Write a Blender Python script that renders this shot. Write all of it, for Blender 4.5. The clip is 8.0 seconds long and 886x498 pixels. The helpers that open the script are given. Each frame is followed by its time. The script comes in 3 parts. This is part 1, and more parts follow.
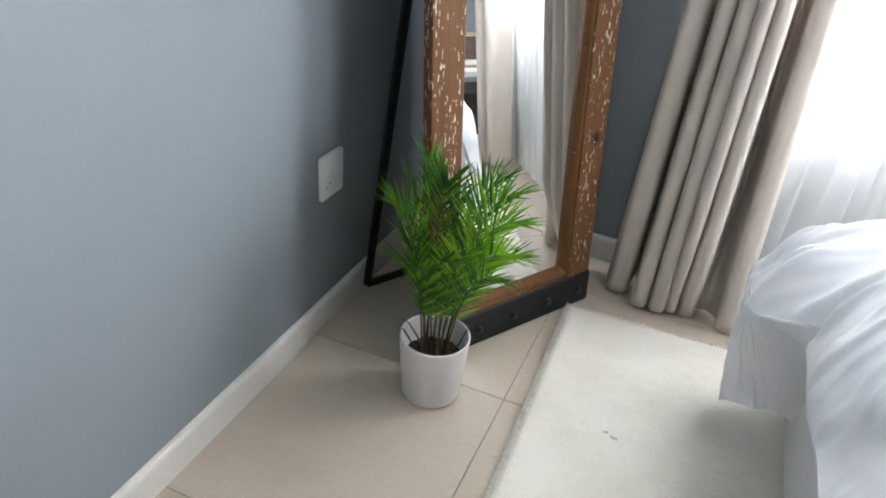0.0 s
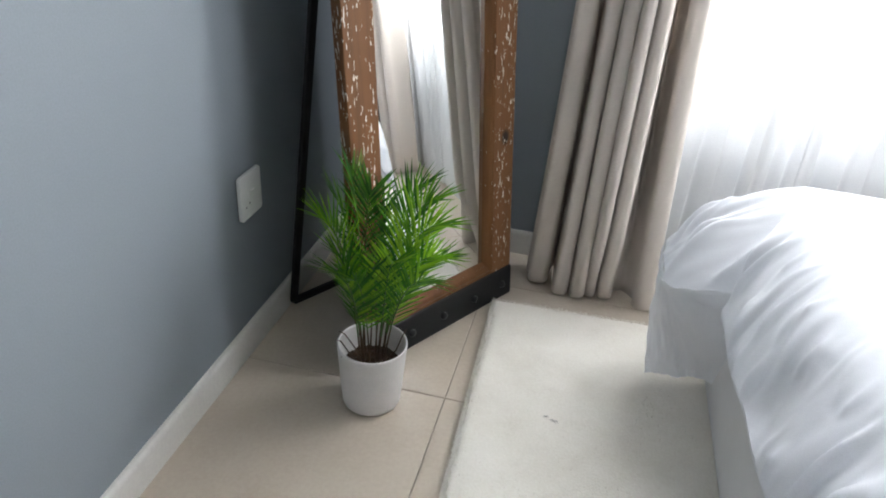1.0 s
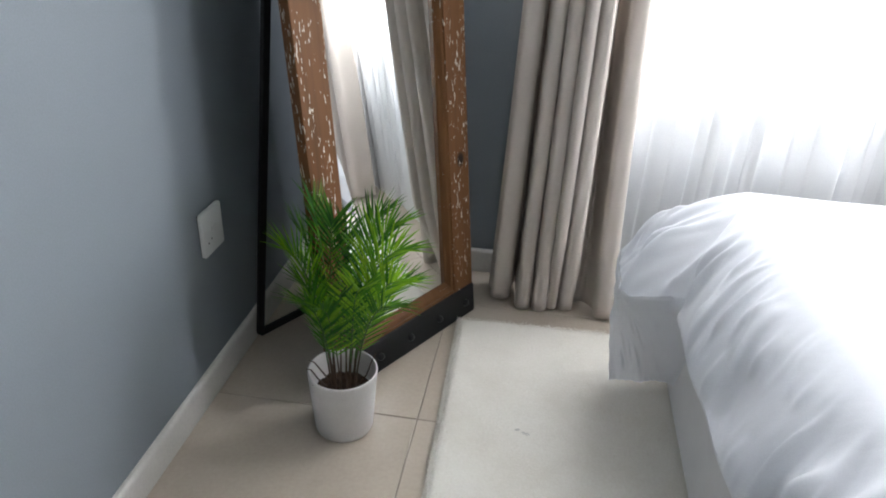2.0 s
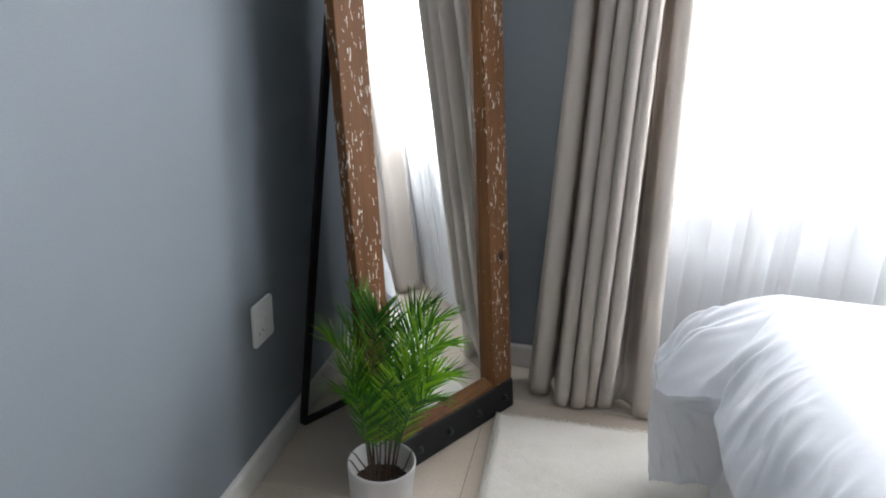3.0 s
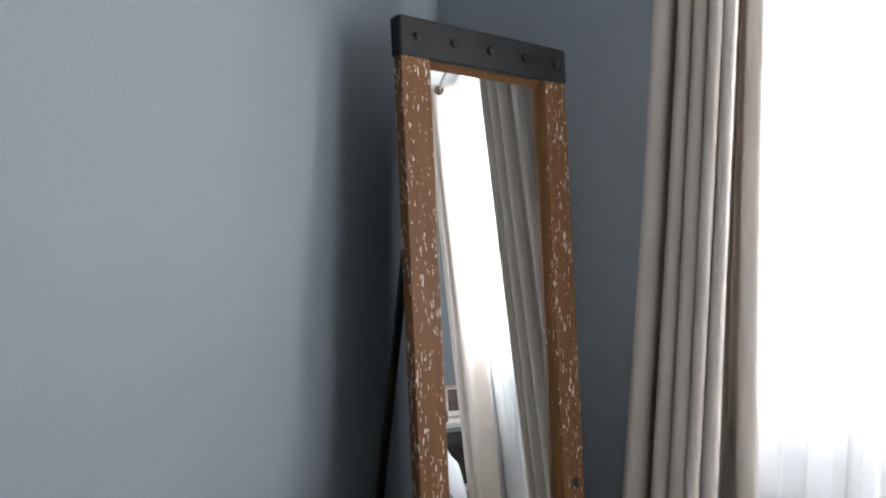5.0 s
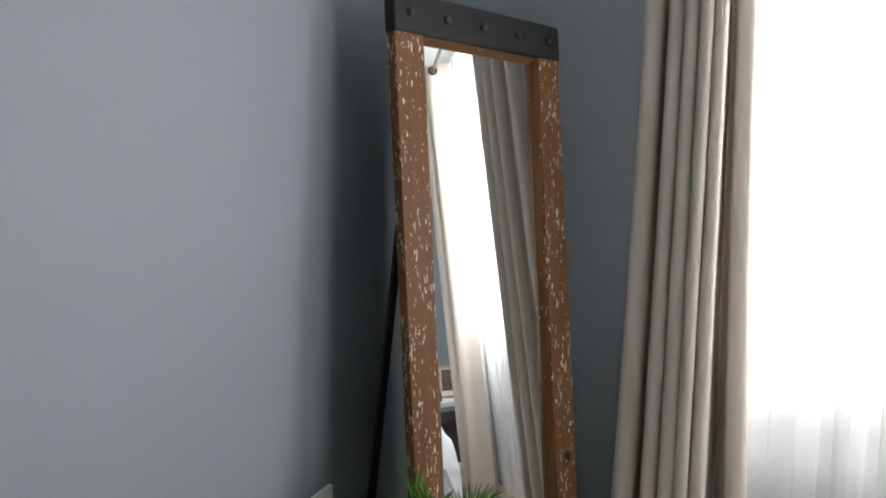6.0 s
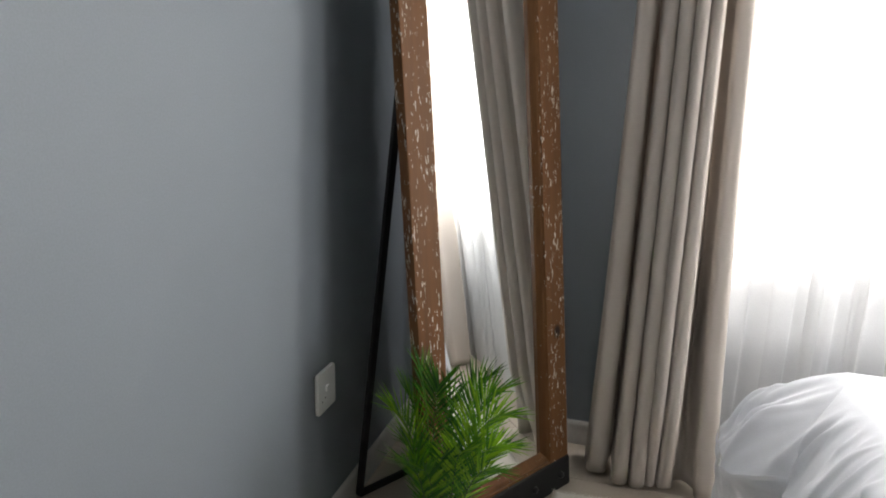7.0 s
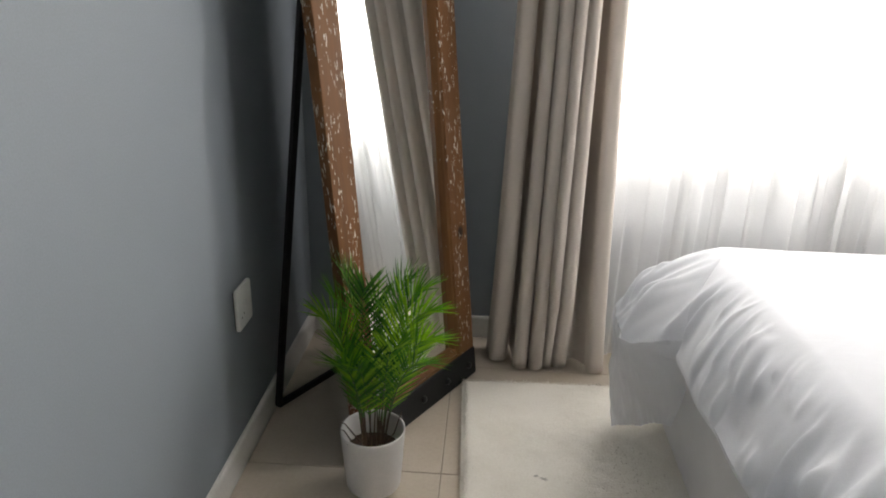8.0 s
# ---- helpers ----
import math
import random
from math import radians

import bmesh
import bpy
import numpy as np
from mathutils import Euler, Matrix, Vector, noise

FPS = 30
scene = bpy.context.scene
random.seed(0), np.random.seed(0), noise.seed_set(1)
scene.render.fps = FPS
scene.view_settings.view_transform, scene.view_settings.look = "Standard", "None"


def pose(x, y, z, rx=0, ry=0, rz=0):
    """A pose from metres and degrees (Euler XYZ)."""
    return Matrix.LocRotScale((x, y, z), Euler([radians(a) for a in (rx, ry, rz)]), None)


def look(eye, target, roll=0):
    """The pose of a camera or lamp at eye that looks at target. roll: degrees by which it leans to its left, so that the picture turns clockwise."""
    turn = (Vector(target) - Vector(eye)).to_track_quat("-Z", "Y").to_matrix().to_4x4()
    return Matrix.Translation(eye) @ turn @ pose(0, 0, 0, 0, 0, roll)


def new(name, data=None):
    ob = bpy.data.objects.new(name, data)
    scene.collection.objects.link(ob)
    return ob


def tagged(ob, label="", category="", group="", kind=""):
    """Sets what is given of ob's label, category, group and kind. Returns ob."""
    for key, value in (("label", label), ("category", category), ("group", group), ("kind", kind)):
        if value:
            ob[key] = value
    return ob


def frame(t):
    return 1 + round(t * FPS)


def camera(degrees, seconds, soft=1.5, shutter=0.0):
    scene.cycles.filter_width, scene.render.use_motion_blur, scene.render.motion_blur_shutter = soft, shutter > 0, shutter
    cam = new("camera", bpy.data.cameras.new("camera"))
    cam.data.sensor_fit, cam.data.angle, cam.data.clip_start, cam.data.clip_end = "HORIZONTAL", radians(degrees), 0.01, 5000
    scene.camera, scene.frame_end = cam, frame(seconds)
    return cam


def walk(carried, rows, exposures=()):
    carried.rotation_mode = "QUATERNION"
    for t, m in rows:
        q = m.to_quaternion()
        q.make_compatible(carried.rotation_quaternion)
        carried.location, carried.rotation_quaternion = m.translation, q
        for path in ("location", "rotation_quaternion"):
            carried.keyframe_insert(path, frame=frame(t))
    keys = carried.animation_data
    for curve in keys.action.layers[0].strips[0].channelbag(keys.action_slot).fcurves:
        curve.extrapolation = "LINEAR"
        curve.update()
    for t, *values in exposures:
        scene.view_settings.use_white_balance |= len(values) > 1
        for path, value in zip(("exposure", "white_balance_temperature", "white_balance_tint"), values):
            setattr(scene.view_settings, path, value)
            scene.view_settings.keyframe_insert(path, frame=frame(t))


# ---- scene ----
cam = camera(64.1, 8.0, soft=1.9)
PATH = [
    (0, (0.869, -2.202, 1.252), (0.272, -0.591, 0.227), 5.5),
    (0.5, (0.847, -2.231, 1.253), (0.355, -0.571, 0.252), 4.4),
    (1, (0.827, -2.248, 1.256), (0.476, -0.543, 0.27), 4.1),
    (1.2, (0.822, -2.253, 1.257), (0.52, -0.536, 0.277), 3.9),
    (2.3, (0.824, -2.295, 1.293), (0.579, -0.518, 0.409), 2.4),
    (2.5, (0.828, -2.308, 1.299), (0.557, -0.51, 0.464), 2.3),
    (3, (0.846, -2.343, 1.324), (0.449, -0.512, 0.625), 1.6),
    (3.5, (0.87, -2.366, 1.342), (0.299, -0.525, 0.81), 0.5),
    (4, (0.891, -2.371, 1.352), (0.224, -0.519, 0.996), 0.8),
    (4.5, (0.915, -2.363, 1.359), (0.207, -0.504, 1.154), 1.0),
    (4.7, (0.926, -2.364, 1.359), (0.214, -0.502, 1.204), 1.1),
    (5.8, (0.959, -2.384, 1.332), (0.254, -0.515, 1.233), 0.9),
    (6, (0.947, -2.384, 1.331), (0.254, -0.515, 1.168), 1.1),
    (6.5, (0.894, -2.388, 1.33), (0.236, -0.532, 0.983), 2.0),
    (7, (0.82, -2.41, 1.33), (0.28, -0.549, 0.835), 1.1),
    (7.5, (0.738, -2.445, 1.323), (0.401, -0.57, 0.713), 1.2),
    (8, (0.665, -2.493, 1.311), (0.55, -0.628, 0.599), 1.3),
]
walk(cam, [(t, look(eye, target, roll)) for t, eye, target, roll in PATH],
     [(0.0, 0.54, 6450, 11), (1.0, 0.38, 6450, 11), (2.5, 0.13, 6400, 12), (4.5, 0.02, 6350, 12), (5.8, -0.18, 6750, 12), (7.0, -0.20, 6950, 13), (8.0, -0.13, 7150, 13)])

# ---- daylight ----
world = bpy.data.worlds.new("world")
scene.world = world
world.use_nodes = True
wn = world.node_tree
sky = wn.nodes.new("ShaderNodeTexSky")
sky.sky_type = "NISHITA"
sky.sun_disc = False
sky.sun_elevation, sky.sun_rotation = radians(50), radians(160)
wn.links.new(sky.outputs[0], wn.nodes["Background"].inputs[0])
wn.nodes["Background"].inputs[1].default_value = 0.12

ROOM_X, ROOM_Y, ROOM_Z = 3.75, -4.4, 2.62
WIN_X0, WIN_X1, WIN_Z0, WIN_Z1 = 0.99, 2.48, 0.50, 2.28
# glass below this height is added to let sky light onto the lower sheer
ADDED_TRANSOM_Z = 0.86


def area_light(name, width, height, watts, place, target, colour):
    lamp = bpy.data.lights.new(name, "AREA")
    lamp.shape, lamp.size, lamp.size_y = "RECTANGLE", width, height
    lamp.energy, lamp.color = watts, colour
    ob = new(name, lamp)
    ob.matrix_world = look(place, target)
    return ob


WX, WZ = (WIN_X0 + WIN_X1) / 2, (ADDED_TRANSOM_Z + WIN_Z1) / 2
area_light("window_daylight", WIN_X1 - WIN_X0 - 0.02, WIN_Z1 - ADDED_TRANSOM_Z - 0.02, 140, (WX, 0.015, WZ), (WX, -1, WZ), (0.95, 0.98, 1.0))
# unseen opening added for fill light, east side, behind the camera's right shoulder
FILL_Y0, FILL_Y1, FILL_Z1 = -1.9, -0.55, 2.15
DY = (FILL_Y0 + FILL_Y1) / 2
area_light("east_fill_light", FILL_Y1 - FILL_Y0 - 0.02, FILL_Z1 - 0.04, 30, (ROOM_X + 0.19, DY, FILL_Z1 / 2 + 0.02), (0, DY, FILL_Z1 / 2 + 0.02), (0.95, 0.98, 1.0))


# ---- materials ----
class Nodes:
    """A small builder of node materials."""

    def __init__(self, name):
        self.mat = bpy.data.materials.new(name)
        self.mat.use_nodes = True
        self.tree = self.mat.node_tree
        self.bsdf = self.tree.nodes["Principled BSDF"]
        self.out = self.tree.nodes["Material Output"]

    def add(self, kind, operation="", blend=""):
        node = self.tree.nodes.new(kind)
        if operation:
            node.operation = operation
        if blend:
            node.data_type, node.blend_type = "RGBA", blend
        return node

    def link(self, a, b):
        self.tree.links.new(a, b)

    def coords(self, scale=(1, 1, 1), kind="Object"):
        tc, mp = self.add("ShaderNodeTexCoord"), self.add("ShaderNodeMapping")
        self.link(tc.outputs[kind], mp.inputs[0])
        mp.inputs["Scale"].default_value = scale
        return mp.outputs[0]

    def noise(self, vec, scale, detail=4.0, rough=0.55):
        n = self.add("ShaderNodeTexNoise")
        self.link(vec, n.inputs["Vector"])
        n.inputs["Scale"].default_value, n.inputs["Detail"].default_value, n.inputs["Roughness"].default_value = scale, detail, rough
        return n.outputs["Fac"]

    def ramp(self, fac, stops):
        r = self.add("ShaderNodeValToRGB")
        self.link(fac, r.inputs[0])
        el = r.color_ramp.elements
        while len(el) < len(stops):
            el.new(0.5)
        for e, (p, c) in zip(el, stops):
            e.position, e.color = p, (*c, 1) if len(c) == 3 else c
        return r.outputs[0]

    def mix(self, fac, a, b, blend="MIX"):
        m = self.add("ShaderNodeMix", blend=blend)
        for value, sock in ((fac, m.inputs[0]), (a, m.inputs[6]), (b, m.inputs[7])):
            if isinstance(value, (int, float)):
                sock.default_value = value
            elif isinstance(value, tuple):
                sock.default_value = (*value, 1)
            else:
                self.link(value, sock)
        return m.outputs[2]

    def maths(self, op, a, b=0.0):
        m = self.add("ShaderNodeMath", operation=op)
        for value, sock in ((a, m.inputs[0]), (b, m.inputs[1])):
            if isinstance(value, (int, float)):
                sock.default_value = value
            else:
                self.link(value, sock)
        return m.outputs[0]

    def set(self, **values):
        names = {"colour": "Base Color", "rough": "Roughness", "metal": "Metallic", "spec": "Specular IOR Level", "sheen": "Sheen Weight"}
        for key, value in values.items():
            sock = self.bsdf.inputs[names[key]]
            if isinstance(value, (int, float)):
                sock.default_value = value
            elif isinstance(value, tuple):
                sock.default_value = (*value, 1)
            else:
                self.link(value, sock)

    def bump(self, height, strength, distance):
        b = self.add("ShaderNodeBump")
        b.inputs["Strength"].default_value, b.inputs["Distance"].default_value = strength, distance
        self.link(height, b.inputs["Height"])
        self.link(b.outputs[0], self.bsdf.inputs["Normal"])
        return b.outputs[0]


def scaled(c, k):
    return tuple(min(1.0, v * k) for v in c)


def plain_mat(name, colour, rough, vary=0.12, scale=14.0, bump=0.15, fine=300.0, metal=0.0, stretch=(1, 1, 1), spec=0.5):
    m = Nodes(name)
    v = m.coords(stretch)
    big, small = m.noise(v, scale), m.noise(v, fine, 2.0)
    c = m.ramp(big, [(0.3, scaled(colour, 1 - vary)), (0.7, scaled(colour, 1 + vary))])
    m.set(colour=m.mix(0.25, c, m.ramp(small, [(0.35, scaled(colour, 0.85)), (0.65, scaled(colour, 1.12))])), metal=metal, spec=spec)
    m.set(rough=m.maths("ADD", rough - 0.05, m.maths("MULTIPLY", big, 0.1)))
    m.bump(small, bump, 0.001)
    return m.mat


WALL = plain_mat("wall_paint", (0.228, 0.258, 0.288), 0.62, vary=0.03, scale=2.2, bump=0.25, fine=260.0)
CEILING = plain_mat("ceiling_paint", (0.87, 0.87, 0.86), 0.8, vary=0.02, scale=2, fine=200)
# pale tone chosen so that an unseen wall reflects more light
BOUNCE = plain_mat("bounce_wall_paint", (0.58, 0.58, 0.57), 0.7, vary=0.03, scale=2.2, bump=0.25, fine=260.0)
TRIM = plain_mat("trim_paint", (0.66, 0.64, 0.61), 0.42, vary=0.04, scale=9, bump=0.1, fine=120)
BLACK = plain_mat("black_iron", (0.012, 0.0125, 0.0135), 0.58, vary=0.3, scale=22, bump=0.5, fine=180, spec=0.35)
BOLT = plain_mat("bolt_iron", (0.055, 0.055, 0.058), 0.34, vary=0.3, scale=60, metal=0.9)
CERAMIC = plain_mat("white_ceramic", (0.72, 0.70, 0.69), 0.4, vary=0.03, scale=30, bump=0.06, fine=260)
SOIL = plain_mat("moss_soil", (0.055, 0.03, 0.018), 0.95, vary=0.5, scale=60, bump=1.0, fine=240)
STEM = plain_mat("palm_stem", (0.085, 0.05, 0.03), 0.6, vary=0.3, scale=60)
RACHIS = plain_mat("green_rachis", (0.05, 0.12, 0.02), 0.5, vary=0.3, scale=60)
PLASTIC = plain_mat("socket_plastic", (0.70, 0.71, 0.70), 0.32, vary=0.02, scale=40, bump=0.03)
# bed feet, and the painted shade behind the socket plate and in its holes
DARK = plain_mat("dark_plastic_and_shade", (0.02, 0.02, 0.02), 0.5)
GROUT = plain_mat("grout", (0.27, 0.235, 0.195), 0.9, vary=0.15, scale=30, bump=0.6)
RUG_MARK = plain_mat("grey_rug_mark", (0.53, 0.51, 0.48), 0.9)
BOX = plain_mat("dark_box_card", (0.030, 0.026, 0.023), 0.6, vary=0.3, scale=20)
SHELF = plain_mat("shelf_paint", (0.72, 0.71, 0.69), 0.45, vary=0.04, scale=12)
BRASS = plain_mat("shelf_leg_metal", (0.32, 0.24, 0.13), 0.4, metal=0.8)
FRAME = plain_mat("picture_frame_wood", (0.36, 0.27, 0.19), 0.5, vary=0.2, scale=30)
PICTURE = plain_mat("picture_print", (0.10, 0.07, 0.06), 0.4, vary=0.6, scale=18, fine=60)
MOUNT = plain_mat("picture_mount", (0.72, 0.70, 0.66), 0.7)
ROD = plain_mat("rod_metal", (0.16, 0.16, 0.17), 0.35, metal=0.8)
FINIAL = plain_mat("finial_wood", (0.06, 0.035, 0.022), 0.4)
WINDOW_FRAME = plain_mat("window_frame_paint", (0.75, 0.75, 0.75), 0.4, vary=0.03)
BED_BASE = plain_mat("bed_base_fabric", (0.72, 0.72, 0.73), 0.85, vary=0.04, scale=8, bump=0.4, fine=700)


def tile_mat():
    m = Nodes("porcelain_tile")
    v = m.coords((1, 1, 1))
    info = m.add("ShaderNodeObjectInfo")
    shift = m.add("ShaderNodeVectorMath", operation="ADD")
    m.link(v, shift.inputs[0])
    comb = m.add("ShaderNodeCombineXYZ")
    m.link(m.maths("MULTIPLY", info.outputs["Random"], 40.0), comb.inputs[0])
    m.link(comb.outputs[0], shift.inputs[1])
    cloud, speck = m.noise(shift.outputs[0], 4.5, 6.0, 0.6), m.noise(shift.outputs[0], 90, 3.0)
    base = m.ramp(cloud, [(0.25, (0.455, 0.385, 0.305)), (0.5, (0.52, 0.45, 0.37)), (0.8, (0.57, 0.505, 0.43))])
    base = m.mix(0.18, base, m.ramp(speck, [(0.35, (0.42, 0.355, 0.28)), (0.65, (0.60, 0.535, 0.455))]))
    tint = m.ramp(info.outputs["Random"], [(0.0, (0.95, 0.95, 0.95)), (1.0, (1.0, 1.0, 1.0))])
    m.set(colour=m.mix(1.0, base, tint, "MULTIPLY"), rough=m.maths("ADD", 0.24, m.maths("MULTIPLY", cloud, 0.16)), spec=0.45)
    m.bump(cloud, 0.05, 0.002)
    return m.mat


TILE = tile_mat()


def wood_mat(name, chipped):
    """Reddish brown stained timber with long grain and flecks of aged white paint."""
    m = Nodes(name)
    v = m.coords((1, 1, 1))
    grain = m.noise(m.coords((38, 38, 2.2)), 1.0, 6.0, 0.62)
    tone = m.noise(m.coords((5, 5, 1.3)), 1.0, 4.0)
    wood = m.ramp(grain, [(0.25, (0.10, 0.042, 0.016)), (0.5, (0.178, 0.078, 0.028)), (0.8, (0.25, 0.115, 0.043))])
    wood = m.mix(0.5, wood, m.ramp(tone, [(0.3, (0.45, 0.40, 0.38)), (0.7, (1.0, 1.0, 1.0))]), "MULTIPLY")
    wood = m.mix(0.35, wood, (0.168, 0.073, 0.025))
    # a dark knot in the timber
    d = m.add("ShaderNodeVectorMath", operation="DISTANCE")
    m.link(m.coords((1, 1, 0.72)), d.inputs[0])
    d.inputs[1].default_value = (-0.041, 0.0, 0.534 * 0.72)
    knot = m.ramp(d.outputs["Value"], [(0.010, (1, 1, 1)), (0.020, (0, 0, 0))])
    wood = m.mix(knot, wood, (0.016, 0.008, 0.005))
    # flecks: thin short upright chips, thick in some stretches and along the edges, thin in others
    bend = m.noise(m.coords((40, 40, 30)), 1.0, 2.0)
    warp = m.add("ShaderNodeVectorMath", operation="ADD")
    m.link(m.coords((260, 260, 42)), warp.inputs[0])
    m.link(m.maths("MULTIPLY", bend, 3.0), warp.inputs[1])
    chips = m.noise(warp.outputs[0], 1.0, 1.0, 0.4)
    where = m.noise(m.coords((26, 26, 9)), 1.0, 2.0)
    level = m.maths("ADD", chips, m.maths("MULTIPLY", m.maths("SUBTRACT", where, 0.5), 0.5))
    mask = m.ramp(level, [(chipped, (0, 0, 0)), (chipped + 0.02, (1, 1, 1))])
    col = m.mix(mask, wood, m.ramp(grain, [(0.3, (0.62, 0.55, 0.45)), (0.7, (0.85, 0.80, 0.72))]))
    m.set(colour=col, spec=0.25, rough=m.maths("ADD", 0.42, m.maths("MULTIPLY", grain, 0.25)))
    m.bump(m.maths("ADD", grain, m.maths("MULTIPLY", mask, 0.8)), 0.35, 0.0015)
    return m.mat


WOOD = wood_mat("distressed_wood", 0.682)
WOOD_INNER = wood_mat("inner_wood", 0.80)


def mirror_mat():
    m = Nodes("mirror_silver")
    smudge = m.noise(m.coords((6, 6, 4)), 1.0, 5.0)
    m.set(colour=(0.90, 0.92, 0.91), metal=1.0, rough=m.maths("MULTIPLY", m.ramp(smudge, [(0.45, (0, 0, 0)), (0.8, (1, 1, 1))]), 0.03))
    return m.mat


SILVER = mirror_mat()


def leaf_mat(name, shade):
    m = Nodes(name)
    geo = m.add("ShaderNodeNewGeometry")
    blotch = m.noise(m.coords((1, 1, 1)), 26, 3.0)
    pick = m.maths("ADD", m.maths("MULTIPLY", geo.outputs["Random Per Island"], 0.45), m.maths("MULTIPLY", blotch, 0.45))
    pick = m.maths("ADD", pick, shade)
    c = m.ramp(pick, [(0.2, (0.020, 0.10, 0.016)), (0.5, (0.075, 0.27, 0.018)), (0.8, (0.30, 0.58, 0.03))])
    m.set(colour=c, rough=0.42)
    tr = m.add("ShaderNodeBsdfTranslucent")
    m.link(m.mix(1.0, c, (1.0, 1.0, 0.6), "MULTIPLY"), tr.inputs[0])
    mx = m.add("ShaderNodeMixShader")
    mx.inputs[0].default_value = 0.42
    m.link(m.bsdf.outputs[0], mx.inputs[1])
    m.link(tr.outputs[0], mx.inputs[2])
    m.link(mx.outputs[0], m.out.inputs[0])
    return m.mat


# lighter and darker copies of one leaf paint the palm's lit and shaded fronds
LEAF_LIT, LEAF, LEAF_SHADED = leaf_mat("lit_palm_leaf", 0.22), leaf_mat("palm_leaf", 0.06), leaf_mat("shaded_palm_leaf", -0.10)


def cloth_mat(name, colour, weave=900.0, translucent=0.0, see_through=0.0, rough=0.85, vary=0.04, crease=0.0):
    m = Nodes(name)
    v = m.coords((1, 1, 1))
    big = m.noise(v, 3.5, 4.0)
    thread = m.noise(m.coords((1, 1, 0.25)), weave, 2.0)
    c = m.ramp(big, [(0.3, scaled(colour, 1 - vary)), (0.7, scaled(colour, 1 + vary))])
    c = m.mix(0.2, c, m.ramp(thread, [(0.35, scaled(colour, 0.8)), (0.65, scaled(colour, 1.15))]))
    m.set(colour=c, rough=rough, spec=0.2, sheen=0.15)
    if crease:
        fold = m.noise(m.coords((1.0, 2.2, 1.0)), crease, 3.0, 0.5)
        thread = m.maths("ADD", m.maths("MULTIPLY", thread, 0.12), m.maths("MULTIPLY", m.maths("ABSOLUTE", m.maths("SUBTRACT", fold, 0.5)), 5.0))
    m.bump(thread, 0.12 if crease else 0.25, 0.003 if crease else 0.0006)
    last = m.bsdf.outputs[0]
    for share, kind in ((translucent, "ShaderNodeBsdfTranslucent"), (see_through, "ShaderNodeBsdfTransparent")):
        if share:
            sh, mx = m.add(kind), m.add("ShaderNodeMixShader")
            if kind.endswith("lucent"):
                m.link(c, sh.inputs[0])
            mx.inputs[0].default_value = share
            m.link(last, mx.inputs[1])
            m.link(sh.outputs[0], mx.inputs[2])
            last = mx.outputs[0]
    m.link(last, m.out.inputs[0])
    return m.mat


DRAPE = cloth_mat("drape_cloth", (0.65, 0.585, 0.53), translucent=0.10)
SHEER = cloth_mat("sheer_voile", (0.90, 0.90, 0.90), translucent=0.62, see_through=0.10)
LINEN = cloth_mat("white_linen", (0.85, 0.865, 0.905), translucent=0.30, vary=0.02, crease=9.0)


def rug_mat():
    m = Nodes("rug_pile")
    v = m.coords((1, 1, 1))
    patch, tuft = m.noise(v, 5.5, 5.0, 0.6), m.noise(v, 160, 3.0)
    c = m.ramp(patch, [(0.3, (0.68, 0.64, 0.565)), (0.55, (0.77, 0.735, 0.665)), (0.8, (0.82, 0.79, 0.73))])
    c = m.mix(0.25, c, m.ramp(tuft, [(0.3, (0.62, 0.58, 0.51)), (0.7, (0.86, 0.84, 0.79))]))
    m.set(colour=c, rough=0.95, spec=0.1, sheen=0.3)
    m.bump(m.maths("ADD", tuft, m.maths("MULTIPLY", patch, 0.6)), 0.45, 0.003)
    return m.mat


RUG = rug_mat()


def glass_mat():
    m = Nodes("window_glass")
    m.set(colour=(1.0, 1.0, 1.0), rough=0.02)
    m.bsdf.inputs["Transmission Weight"].default_value = 1.0
    return m.mat


GLASS = glass_mat()


# ---- mesh helpers ----
def link_mesh(name, bm, material, smooth=False):
    me = bpy.data.meshes.new(name)
    bm.normal_update()
    bm.to_mesh(me)
    bm.free()
    me.materials.append(material)
    if smooth:
        me.polygons.foreach_set("use_smooth", [True] * len(me.polygons))
    return new(name, me)


def part(name, bm, material, parent, label="", smooth=False):
    ob = link_mesh(name, bm, material, smooth)
    ob.parent = parent
    if label:
        ob["label"] = label
    return ob


def thing(name, place, label, category, group="", kind=""):
    ob = new(name)
    ob.empty_display_size = 0.1
    ob.matrix_world = place if isinstance(place, Matrix) else Matrix.Translation(place)
    return tagged(ob, label, category, group, kind)


def add_box(bm, x0, x1, y0, y1, z0, z1, bevel=0.0, segments=1):
    made = bmesh.ops.create_cube(bm, size=1)["verts"]
    for v in made:
        v.co = ((x0 + x1) / 2 + v.co.x * (x1 - x0), (y0 + y1) / 2 + v.co.y * (y1 - y0), (z0 + z1) / 2 + v.co.z * (z1 - z0))
    if bevel:
        edges = {e for v in made for e in v.link_edges}
        bmesh.ops.bevel(bm, geom=list(edges), offset=bevel, segments=segments, profile=0.5, affect="EDGES")
    return bm


def box_bm(*a, **k):
    return add_box(bmesh.new(), *a, **k)


